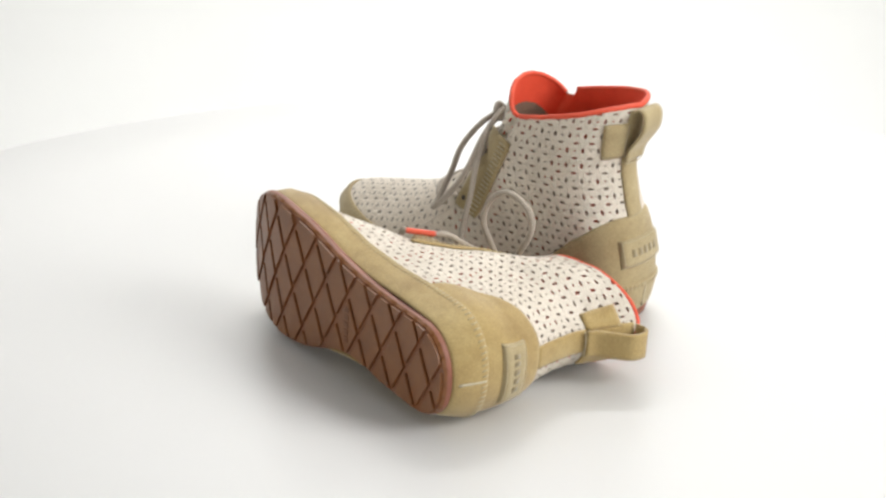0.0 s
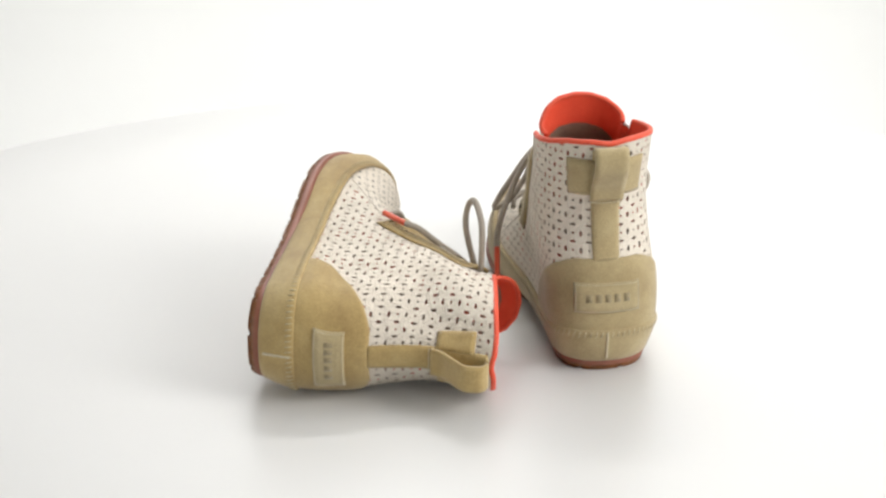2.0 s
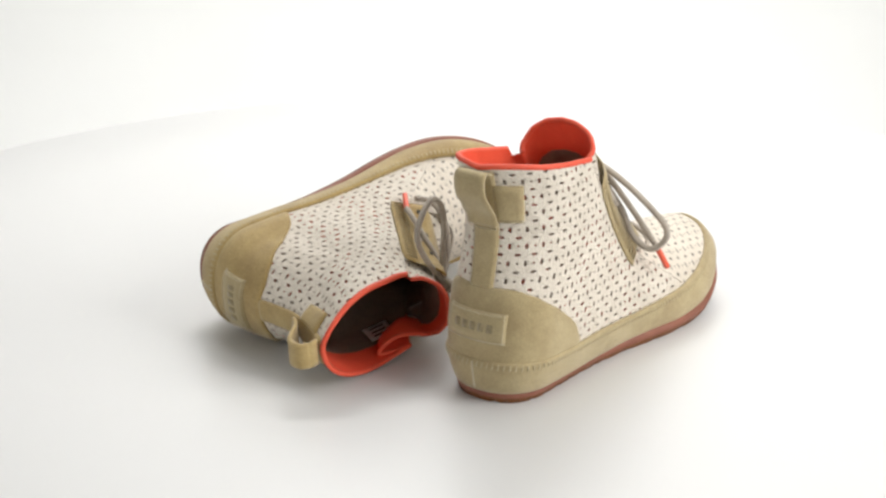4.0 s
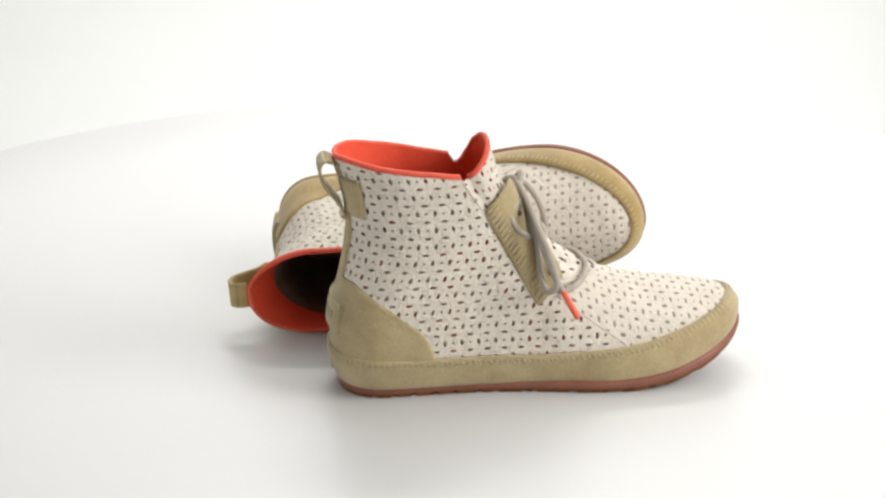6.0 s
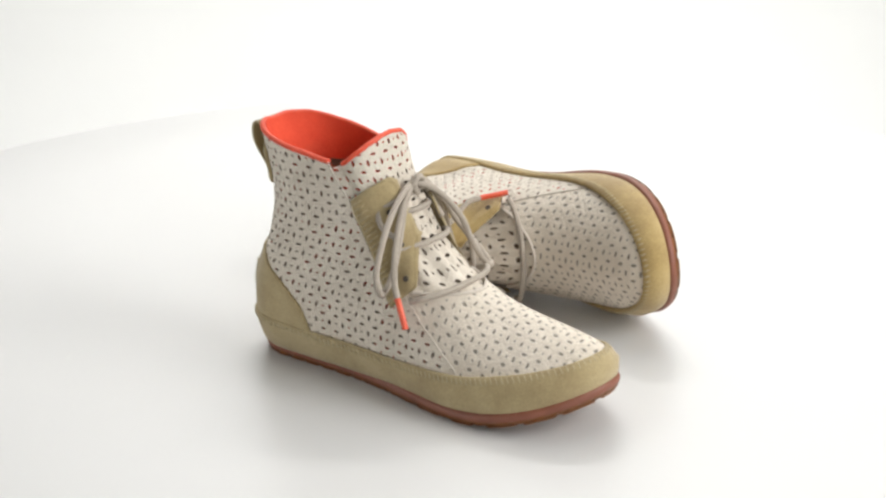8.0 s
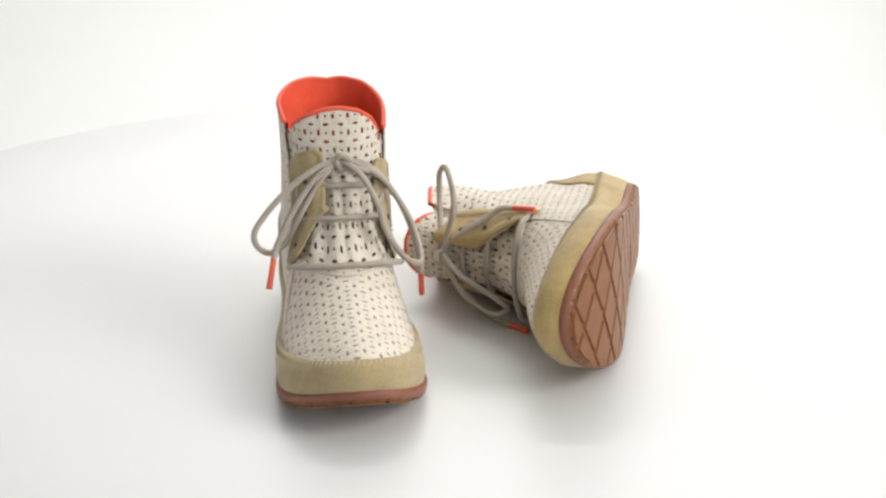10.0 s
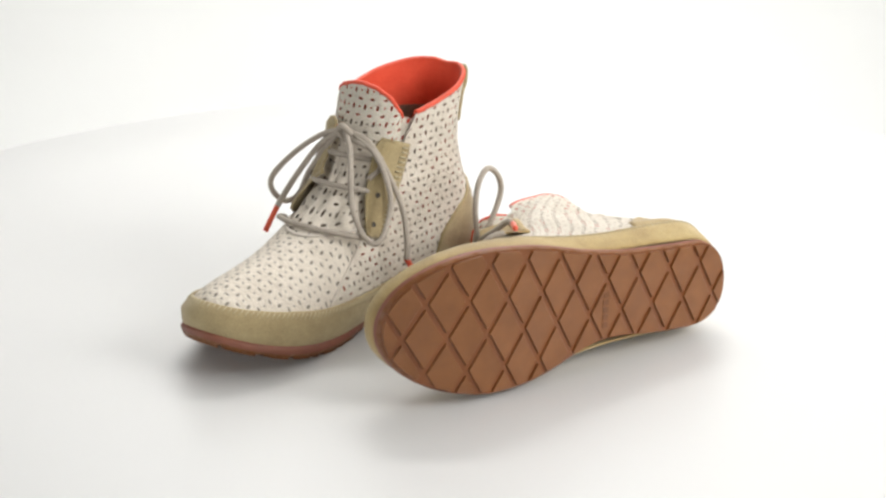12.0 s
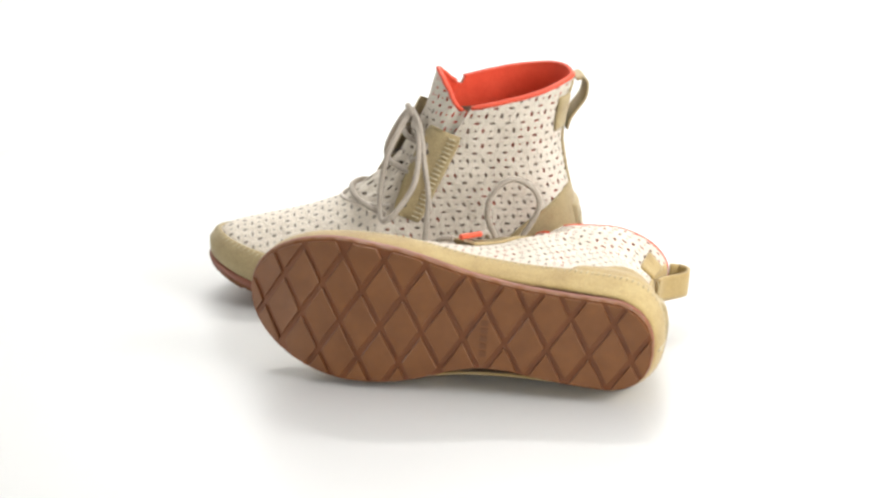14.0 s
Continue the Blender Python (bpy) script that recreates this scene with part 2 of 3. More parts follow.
class Last:
    """The outer surface, by height z and by q: 0 at the back of the heel, -1 and 1 at the front over the inner and outer side."""
    NZ, NQ = 171, 96

    def __init__(self):
        self.pts = np.zeros((self.NZ, 2 * self.NQ + 1, 3))
        for j in range(self.NZ):
            z = j * 0.001
            xh, xf = interp(z, HEEL), ridge_x(max(z, 0.015))
            if z < 0.015:
                xf = 0.2535
            for side in (-1, 1):
                xs = xh + (xf - xh) * (1 - np.cos(np.linspace(0, math.pi, 241))) / 2
                ys = np.array([self.width(x, z, side, xh, xf) for x in xs])
                ys[0] = ys[-1] = 0
                s = np.r_[0, np.cumsum(np.hypot(np.diff(xs), np.diff(ys)))]
                q = np.linspace(0, s[-1], self.NQ + 1)
                x2, y2 = np.interp(q, s, xs), np.interp(q, s, ys)
                # outer side is at -y and takes q > 0
                idx = self.NQ + side * np.arange(self.NQ + 1)
                self.pts[j, idx, 0], self.pts[j, idx, 1], self.pts[j, idx, 2] = x2, -side * y2, z
        p = self.pts
        dq = np.zeros_like(p)
        dq[:, 1:-1] = p[:, 2:] - p[:, :-2]
        dq[:, 0] = p[:, 1] - p[:, -2]
        dq[:, -1] = dq[:, 0]
        dz = np.gradient(p, axis=0)
        n = np.cross(dz, dq)
        self.nor = n / np.maximum(np.linalg.norm(n, axis=2, keepdims=True), 1e-12)
        mid = self.nor[60, self.NQ]
        if mid[0] > 0:
            self.nor = -self.nor

    @staticmethod
    def width(x, z, side, xh, xf):
        low = eased(x, OUTER_UP if side > 0 else INNER_UP) * toe_round(x, 0.2537)
        tuck = 0.0034 * (1 - smooth_step(0.11, 0.17, x))
        grow = 1.0 - tuck / max(low, 0.01) * (1 - smooth_step(0.004, 0.028, z))
        if side > 0:
            back = 0.002 * smooth_step(0.012, 0.04, z) * (1 - smooth_step(0.055, 0.085, z)) * (1 - smooth_step(0.04, 0.09, x))
        else:
            back = 0.0015 * smooth_step(0.012, 0.04, z) * (1 - smooth_step(0.055, 0.085, z)) * (1 - smooth_step(0.04, 0.09, x))
        shaft = (0.0360 if side > 0 else 0.0355) + 0.0015 * smooth_step(0.11, 0.15, z)
        k = smooth_step(0.045, 0.095, z)
        w = (low * grow + back) * (1 - k) + shaft * k
        up = smooth_step(0.05, 0.10, z)
        rh, ph = 0.030 + 0.016 * up, 2.3 - 0.3 * up
        h = 1 - min(1.0, max(0.0, (x - xh) / rh))
        w *= (1 - h ** ph) ** (1 / ph)
        if z > 0.015:
            f = (z - 0.015) / max(ridge_height(x) - 0.015, 1e-6)
            p = 2.3 - 0.65 * smooth_step(0.13, 0.20, x)
            w *= max(0.0, 1 - min(1.0, f) ** p) ** (1 / p)
        return w

    def at(self, q, z, off=0.0):
        while q > 1:
            q -= 2
        while q < -1:
            q += 2
        fj, fi = min(max(z / 0.001, 0), self.NZ - 1.001), (q + 1) * self.NQ
        fi = min(max(fi, 0), 2 * self.NQ - 0.001)
        j, i = int(fj), int(fi)
        a, b = fj - j, fi - i
        def bl(t):
            return (t[j, i] * (1 - b) + t[j, i + 1] * b) * (1 - a) + (t[j + 1, i] * (1 - b) + t[j + 1, i + 1] * b) * a
        p, n = bl(self.pts), bl(self.nor)
        p = p + n / max(np.linalg.norm(n), 1e-9) * off
        return Vector((p[0], p[1], p[2] + spring(p[0])))

    def q_of(self, x, z, side):
        row = self.slice(z, side)
        return side * float(np.interp(x, row[:, 0], np.linspace(0, 1, self.NQ + 1)))

    def slice(self, z, side):
        fj = min(max(z / 0.001, 0), self.NZ - 1.001)
        j = int(fj)
        both = self.pts[j] * (1 - fj + j) + self.pts[j + 1] * (fj - j)
        return both[self.NQ:] if side > 0 else both[self.NQ::-1]

    def half(self, z, side):
        """Length of the half slice from heel to front."""
        row = self.slice(z, side)
        return float(np.linalg.norm(np.diff(row, axis=0), axis=1).sum())


LAST = Last()
EDGE = [(0.020, 0.182), (0.031, 0.172), (0.053, 0.142), (0.075, 0.115), (0.1155, 0.088), (0.138, 0.0735), (0.16, 0.066)]


def edge_q(z, side):
    """Where the quarter ends in front."""
    return LAST.q_of(interp(z, EDGE), z, side)


def rim_z(f, side):
    """Height of the collar from the heel (0) to the notch (1); lower on the inner side."""
    if side > 0:
        return interp(f, [(0, 0.1480), (0.12, 0.1500), (0.3, 0.1500), (0.55, 0.1468), (0.8, 0.1435), (1.0, 0.1405)])
    return interp(f, [(0, 0.1480), (0.12, 0.1495), (0.3, 0.1485), (0.55, 0.1435), (0.8, 0.1385), (1.0, 0.1350)])


def quarter(parent, side):
    nu, nv = 44, 46
    pts, uvs = [], []
    for j in range(nv + 1):
        row, ur = [], []
        for i in range(nu + 1):
            f = i / nu
            z = 0.021 + (rim_z(f, side) - 0.021) * j / nv
            q = f * edge_q(z, side)
            row.append(LAST.at(q, z, 0.0))
            ur.append((abs(q) * LAST.half(z, side) + 0.0, z))
        pts.append(row), uvs.append(ur)
    bm = bmesh.new()
    bm.loops.layers.uv.new("leather")
    grid_into(bm, pts, uvs=uvs)
    # turned front edge of the leather
    edge = [r[-1] for r in pts]
    part("quarter", bm, LEATHER, parent, "off-white perforated leather")
    bm = bmesh.new()
    tube_into(bm, edge, 0.00045, 5)
    part("edge_binding", bm, PLAIN_LEATHER, parent)


def front_point(f, z, off, fold):
    """The vamp and tongue between the quarters; f from -1 (inner) to 1 (outer). The gusset folds in beside the tongue."""
    side = 1 if f > 0 else -1
    a = abs(f)
    e = abs(edge_q(z, side))
    q = 1 - (1 - e + 0.010) * a
    q = max(0.0, q)
    up = smooth_step(0.098, 0.145, z)
    dip = fold[0 if side < 0 else 1] * up * math.exp(-((a - 0.86) / 0.10) ** 2)
    gather = 0.0016 * smooth_step(0.066, 0.078, z) * (1 - smooth_step(0.112, 0.124, z)) * math.sin(a * 15.0) * (1 - a) ** 0.3
    return LAST.at(side * q, z, off - 0.0009 - dip + gather)


def front_uv(p):
    x = p.x
    z = p.z - spring(x)
    top = min(ridge_height(x), 0.16)
    return (p.y / max(abs(p.y), 1e-9) * math.hypot(p.y, max(0.0, top - z)) + 0.2, x * 1.06 + 0.0)


def tongue_top(f):
    # the tongue leans a little to the inner side
    return eased(f, [(-1.0, 0.1310), (-0.80, 0.1335), (-0.66, 0.1390), (-0.50, 0.1472), (-0.28, 0.1532), (-0.05, 0.1552), (0.15, 0.1545),
                     (0.38, 0.1512), (0.58, 0.1462), (0.74, 0.1412), (0.88, 0.1378), (1.0, 0.1362)])


def tongue_f(i, n, z, cut):
    """Across the tongue; its inner edge is narrower towards the top by cut."""
    lo = -1 + cut * smooth_step(0.095, 0.128, z)
    return lo + (1 - lo) * i / n


def vamp_and_tongue(parent, fold, cut, band):
    n = 72
    # vamp
    pts, uvs = [], []
    zs = [0.024 + (0.0675 - 0.024) * (j / 58) for j in range(59)]
    for z in zs:
        row = [front_point(-1 + 2 * i / n, z, 0.0005, fold) for i in range(n + 1)]
        pts.append(row)
        uvs.append([front_uv(p) for p in row])
    bm = bmesh.new()
    bm.loops.layers.uv.new("leather")
    grid_into(bm, pts, uvs=uvs)
    part("vamp", bm, VAMP_LEATHER, parent, "off-white perforated leather")
    bm = bmesh.new()
    tube_into(bm, pts[-1][6:-6], 0.0013, 6)
    part("vamp_binding", bm, PLAIN_LEATHER, parent)
    # tongue
    pts, uvs = [], []
    for j in range(47):
        row, ur = [], []
        for i in range(n + 1):
            z = 0.063 + (tongue_top(tongue_f(i, n, 0.15, cut)) - 0.063) * j / 46
            f = tongue_f(i, n, z, cut)
            p = front_point(f, z, -0.0006, fold)
            row.append(p)
            ur.append((f * 0.052 + 0.2, z))
        pts.append(row), uvs.append(ur)
    bm = bmesh.new()
    bm.loops.layers.uv.new("leather")
    grid_into(bm, pts, uvs=uvs)
    part("tongue", bm, LEATHER, parent, "off-white perforated leather")
    def lined(i, lo, hi, v, off):
        """Inside of the tongue between two depths below its top edge."""
        top = tongue_top(tongue_f(i, n, 0.15, cut))
        a = 0.064 if lo is None else top - lo
        z = a + (top - hi - a) * v
        return front_point(tongue_f(i, n, z, cut), z, off, fold)
    inner = [[lined(i, band, 0.0, j / 12, -0.0028) for i in range(n + 1)] for j in range(13)]
    bm = bmesh.new()
    grid_into(bm, inner)
    part("tongue_lining", bm, CORAL, parent, "coral cloth")
    bm = bmesh.new()
    grid_into(bm, [[lined(i, None, band - 0.002, j / 40, -0.0034) for i in range(n + 1)] for j in range(41)])
    part("tongue_backing", bm, DARK_LINING, parent, "dark brown cloth")
    bm = bmesh.new()
    grid_into(bm, [[front_point(-1 + 2 * i / n, 0.026 + 0.041 * j / 30, -0.0014, fold) for i in range(n + 1)] for j in range(31)])
    part("vamp_lining", bm, VAMP_LINING, parent, "grey-brown cloth")
    rim = [(a + b) / 2 for a, b in zip(pts[-1], inner[-1])]
    bm = bmesh.new()
    tube_into(bm, [p + Vector((0, 0, 0.0003 * noise.noise(p * 90.0))) for p in rim[0 if cut else 6:-6]], 0.0017, 8)
    part("tongue_piping", bm, PIPING, parent, "coral piping")


def gusset(parent, fold, cut, depth):
    """The soft piece that joins the tongue to the inner quarter, folded back into the boot."""
    rows = []
    for j in range(19):
        v = j / 18
        za, zb = 0.098 + (rim_z(1.0, -1) - 0.098) * v, 0.098 + (tongue_top(-1 + cut) - 0.098) * v
        a = LAST.at(edge_q(za, -1), za, -0.0015)
        b = front_point(tongue_f(0, 72, zb, cut), zb, -0.0015, fold)
        d = depth * smooth_step(0.0, 0.75, v)
        back, side = Vector((-d, -0.20 * d, 0.0)), Vector((0, 0.0028 * v, 0))
        ctrl = [a, a + back * 0.45 + side, a + back * 0.9 + side, (a + b) / 2 + back * 1.05, b + back * 0.9 - side, b + back * 0.45 - side, b]
        rows.append(glide(ctrl, 37))
    bm = bmesh.new()
    grid_into(bm, rows)
    part("gusset", bm, CORAL, parent, "coral cloth folded inwards")
    bm = bmesh.new()
    tube_into(bm, rows[-1], 0.0015, 7)
    part("gusset_piping", bm, PIPING, parent, "coral piping")


def lining(parent):
    n = 88
    def ring(z0, z1, rows, off):
        pts = []
        for j in range(rows + 1):
            row = []
            for i in range(n + 1):
                f = -1 + 2 * i / n
                side = 1 if f > 0 else -1
                top = rim_z(abs(f), side) if z1 is None else z1
                z = z0 + (top - z0) * j / rows
                row.append(LAST.at(abs(f) * edge_q(z, side), z, off))
            pts.append(row)
        return pts
    lo, hi = ring(0.022, 0.1190, 40, -0.0034), ring(0.1175, None, 14, -0.0032)
    bm = bmesh.new()
    grid_into(bm, ring(0.022, None, 50, -0.0022))
    part("backing", bm, LINING, parent, "dark knitted backing with coral patches")
    bm = bmesh.new()
    grid_into(bm, lo)
    part("lining", bm, DARK_LINING, parent, "dark brown cloth lining")
    bm = bmesh.new()
    grid_into(bm, hi)
    part("collar_lining", bm, CORAL, parent, "coral cloth")
    rim = []
    for i in range(n + 1):
        f = -1 + 2 * i / n
        side = 1 if f > 0 else -1
        rim.append(LAST.at(abs(f) * edge_q(rim_z(abs(f), side), side), rim_z(abs(f), side), -0.0012))
    bm = bmesh.new()
    tube_into(bm, [p + Vector((0, 0, 0.0003 * noise.noise(p * 90.0))) for p in rim], 0.0018, 8)
    part("collar_piping", bm, PIPING, parent, "coral piping")


def size_tag(parent):
    """A small cloth tag sewn inside the shaft."""
    def fn(u, v):
        return -(0.50 + 0.13 * u), 0.094 + 0.021 * v
    ob = patch("size_tag", parent, TAG, fn, 6, 6, -0.0046, -0.0040, "white cloth tag with dark marks", round_edge=False)
    for k in range(3):
        def bar(u, v, k=k):
            return -(0.525 + 0.08 * u), 0.0985 + 0.0055 * k + 0.0018 * v
        patch("mark_bar", ob, EYELET, bar, 4, 1, -0.0050, -0.0047, round_edge=False)


def insole(parent):
    bm = bmesh.new()
    ring = [LAST.at(-1 + 2 * i / 80, 0.020, -0.003) for i in range(80)]
    c = bm.verts.new((0.12, 0, 0.019))
    vs = [bm.verts.new(p) for p in ring]
    for i in range(80):
        bm.faces.new((c, vs[i], vs[(i + 1) % 80]))
    part("insole", bm, INSOLE, parent, "grey felt insole")


def rand(parent, mat):
    n = 150
    outer, inner = [], []
    prof = [(0.0, 0.0004), (0.06, 0.0012), (0.2, 0.0018), (0.5, 0.0025), (0.8, 0.0026), (0.96, 0.0026), (1.0, 0.0019)]
    for v, off in prof:
        ro, ri = [], []
        for i in range(n):
            q = -1 + 2 * i / n
            x = LAST.at(q, 0.028).x
            top = interp(x, RAND_TOP)
            z = 0.0064 + (top - 0.0064) * v
            ro.append(LAST.at(q, z, off * (1 - 0.55 * smooth_step(0.19, 0.235, x) * smooth_step(0.4, 1.0, v))))
            ri.append(LAST.at(q, z, -0.0008))
        outer.append(ro), inner.append(ri)
    bm = bmesh.new()
    slab_into(bm, outer, inner, closed=True)
    ob = part("rand", bm, mat, parent, "suede foxing band")
    bm = bmesh.new()
    tube_into(bm, [LAST.at(0.0, 0.010 + 0.017 * k / 8, 0.0024) for k in range(9)], 0.0009, 6)
    part("heel_seam", bm, THREAD, ob)
    return ob


def stitches(parent):
    """A row of small slanted stitches along the top of the band."""
    bm = bmesh.new()
    n = 175
    for i in range(n):
        q = -1 + 2 * (i + 0.5) / n
        top = interp(LAST.at(q, 0.028).x, RAND_TOP)
        h = 1 - 0.5 * smooth_step(0.19, 0.235, LAST.at(q, 0.028).x)
        tube_into(bm, [LAST.at(q - 0.0016, top - 0.0046, 0.0025 * h), LAST.at(q, top - 0.0028, 0.0028 * h), LAST.at(q + 0.0016, top - 0.0010, 0.0026 * h)], 0.0004, 4)
    part("stitching", bm, BAND_THREAD, parent, "tan stitching", kind="stuff")


def patch(name, parent, mat, fn, nu, nv, out, inn=-0.0004, label="", round_edge=True):
    """A leather piece laid on the boot: fn(u, v) gives q and z."""
    outer, inner = [], []
    for j in range(nv + 1):
        ro, ri = [], []
        for i in range(nu + 1):
            q, z = fn(i / nu, j / nv)
            rim = i in (0, nu) or j in (0, nv)
            o = out(i / nu, j / nv) if callable(out) else out
            ro.append(LAST.at(q, z, o * (0.55 if rim and round_edge else 1.0)))
            ri.append(LAST.at(q, z, inn))
        outer.append(ro), inner.append(ri)
    bm = bmesh.new()
    slab_into(bm, outer, inner)
    return part(name, bm, mat, parent, label)


def heel_counter(parent, mat):
    def top(x):
        return interp(x, [(-0.004, 0.0735), (0.005, 0.0735), (0.012, 0.072), (0.026, 0.0675), (0.040, 0.058), (0.049, 0.046), (0.054, 0.036), (0.056, 0.026)])
    ends = {}
    for side in (-1, 1):
        ends[side] = LAST.q_of(0.0555, 0.03, side)
    def fn(u, v):
        f = 2 * u - 1
        side = 1 if f > 0 else -1
        q = abs(f) ** 0.9 * abs(ends[side]) * side
        x = LAST.at(q, 0.04).x
        z0 = 0.0255
        return q, z0 + max(0.0015, top(x) - z0) * v
    ob = patch("heel_counter", parent, mat, fn, 60, 18, 0.0014, label="suede heel counter")
    return ob


def heel_label(parent, mat):
    def fn(u, v):
        f = 2 * u - 1
        z = 0.0405 + 0.0185 * v
        side = 1 if f > 0 else -1
        return f * 0.0205 / LAST.half(z, side), z
    ob = patch("heel_label", parent, mat, fn, 16, 8, 0.0038, label="pressed suede label")
    for k in range(5):
        c = (k - 2) * 0.0056
        def bar(u, v, c=c):
            z = 0.0472 + 0.0050 * v
            return (c + (u - 0.5) * 0.0036) / LAST.half(z, 1), z
        patch("emblem_bar", ob, EMBOSS, bar, 2, 2, 0.0040, 0.0030, round_edge=False)
    bm = bmesh.new()
    ring = [(a, 0.0418) for a in np.linspace(-0.0190, 0.0190, 20)] + [(0.0190, z) for z in np.linspace(0.0418, 0.0578, 9)[1:]]
    ring += [(-a, 0.0996 - z) for a, z in ring[1:-1]]
    for a, z in ring:
        flat = abs(a) < 0.0185
        da, dz = (0.0007, 0.0) if flat else (0.0, 0.0007)
        tube_into(bm, [LAST.at((a - da) / LAST.half(z, 1), z - dz, 0.0038), LAST.at((a + da) / LAST.half(z, 1), z + dz, 0.0038)], 0.0003, 4)
    part("label_stitching", bm, THREAD, ob, kind="stuff")
    return ob


def backstay(parent, mat):
    def fn(u, v):
        z = 0.0715 + (0.1465 - 0.0715) * v
        w = 0.0082 + 0.0018 * v
        return (2 * u - 1) * w / LAST.half(z, 1), z
    patch("backstay", parent, mat, fn, 8, 24, 0.0016, label="suede strip up the heel")
    # pull loop: a strap that leaves the boot at the collar and comes back below
    prof = [(0.1465, 0.0012), (0.1485, 0.0055), (0.1462, 0.0095), (0.1375, 0.0112), (0.128, 0.0080), (0.119, 0.0040), (0.1115, 0.0022)]
    ctrl = []
    for z, off in prof:
        p = LAST.at(0.0, z, off)
        ctrl.append((p.x, 0, p.z))
    path = glide(ctrl, 26)
    outer, inner = [], []
    for k, p in enumerate(path):
        a, b = path[max(k - 1, 0)], path[min(k + 1, 25)]
        t = (b - a).normalized()
        nrm = Vector((t.z, 0, -t.x))
        if nrm.x > 0:
            nrm = -nrm
        outer.append([p + nrm * 0.0008 + Vector((0, y, 0)) for y in np.linspace(-0.0105, 0.0105, 7)])
        inner.append([p - nrm * 0.0008 + Vector((0, y, 0)) for y in np.linspace(-0.0105, 0.0105, 7)])
    bm = bmesh.new()
    slab_into(bm, outer, inner)
    part("pull_loop", bm, mat, parent, "suede pull loop")
    for side in (-1, 1):
        def fn(u, v, side=side):
            z = 0.1140 + 0.0240 * v
            return side * (0.0075 + (0.0165 + 0.002 * v) * u) / LAST.half(z, side), z
        patch("tab_patch", parent, mat, fn, 8, 8, 0.0026, label="suede patch with cross stitching")
    bm = bmesh.new()
    for k in range(9):
        y = -0.008 + 0.002 * k
        z = 0.1105
        a, b = LAST.at((y - 0.0007) / LAST.half(z, 1), z, 0.0042), LAST.at((y + 0.0007) / LAST.half(z, 1), z, 0.0042)
        tube_into(bm, [a, b], 0.0004, 4)
    for side in (-1, 1):
        for k in range(7):
            for d in (-1, 1):
                u = (k + 0.5) / 7
                z = 0.1140 + 0.0240 * (u if d > 0 else 1 - u)
                s = 0.0085 + 0.0155 * u
                tube_into(bm, [LAST.at(side * (s - 0.0007) / LAST.half(z, side), z - d * 0.0006, 0.0018),
                               LAST.at(side * (s + 0.0007) / LAST.half(z, side), z + d * 0.0006, 0.0018)], 0.0003, 4)
    part("tab_stitching", bm, THREAD, parent, "pale thread", kind="stuff")


def lace_flap(parent, mat, side, lift):
    """The suede facing that carries the lace holes; its front edge stands off the boot."""
    lo, hi = (0.0557, 0.117) if side > 0 else (0.0552, 0.1147)
    back, slope = (0.0863, 0.537) if side > 0 else (0.0815, 0.50)
    reach, climb = (0.0160, 0.0148) if side > 0 else (0.0190, 0.0080)
    def geometry(u, v):
        z = lo + (hi - lo) * v
        x = back + slope * (hi - z)
        # corners are cut round
        u = 0.5 + (u - 0.5) * (1 - 0.12 * max(0.0, abs(2 * v - 1) - 0.8) / 0.2)
        z2 = z + climb * u
        return LAST.q_of(min(x + reach * u, ridge_x(z2) - 0.001), z2, side), z2
    ob = patch("lace_flap", parent, mat, geometry, 10, 22, lambda u, v: 0.0018 + lift * u ** 1.6, 0.0, "suede lace flap")
    # a real thickness: the inner face follows the outer one
    me = ob.data
    n = 11 * 23
    for k in range(n):
        i, j = k % 11, k // 11
        q, z = geometry(i / 10, j / 22)
        me.vertices[n + k].co = LAST.at(q, z, 0.0002 + lift * (i / 10) ** 1.6)
    for v in (0.12, 0.42, 0.72):
        q, z = geometry(0.72, v)
        p, r = LAST.at(q, z, 0.0021 + lift * 0.72 ** 1.6), LAST.at(q, z, 0.01 + lift * 0.72 ** 1.6)
        bm = bmesh.new()
        ax = (r - p).normalized()
        s = ax.orthogonal().normalized()
        w = ax.cross(s)
        ring = [p + 0.0014 * (math.cos(a) * s + math.sin(a) * w) for a in np.linspace(0, 2 * math.pi, 14)[:-1]]
        tube_into(bm, ring, 0.0005, 5, closed=True)
        # dark disc stands in for the shade inside the lace hole
        bm.faces.new([bm.verts.new(x + ax * 0.0002) for x in ring])
        part("eyelet", bm, EYELET, ob, "lace eyelet with a dark disc for its shaded hole")
    bm = bmesh.new()
    for k in range(19):
        v = 0.05 + 0.9 * k / 18
        a, b = geometry(0.10, v), geometry(0.36, v)
        tube_into(bm, [LAST.at(*a, 0.0022), LAST.at(*b, 0.0028 + lift * 0.18)], 0.00048, 5)
    part("flap_stitching", bm, THREAD if side < 0 else LABEL_SUEDE, ob, "pale thread" if side < 0 else "tan thread", kind="stuff")
    return ob


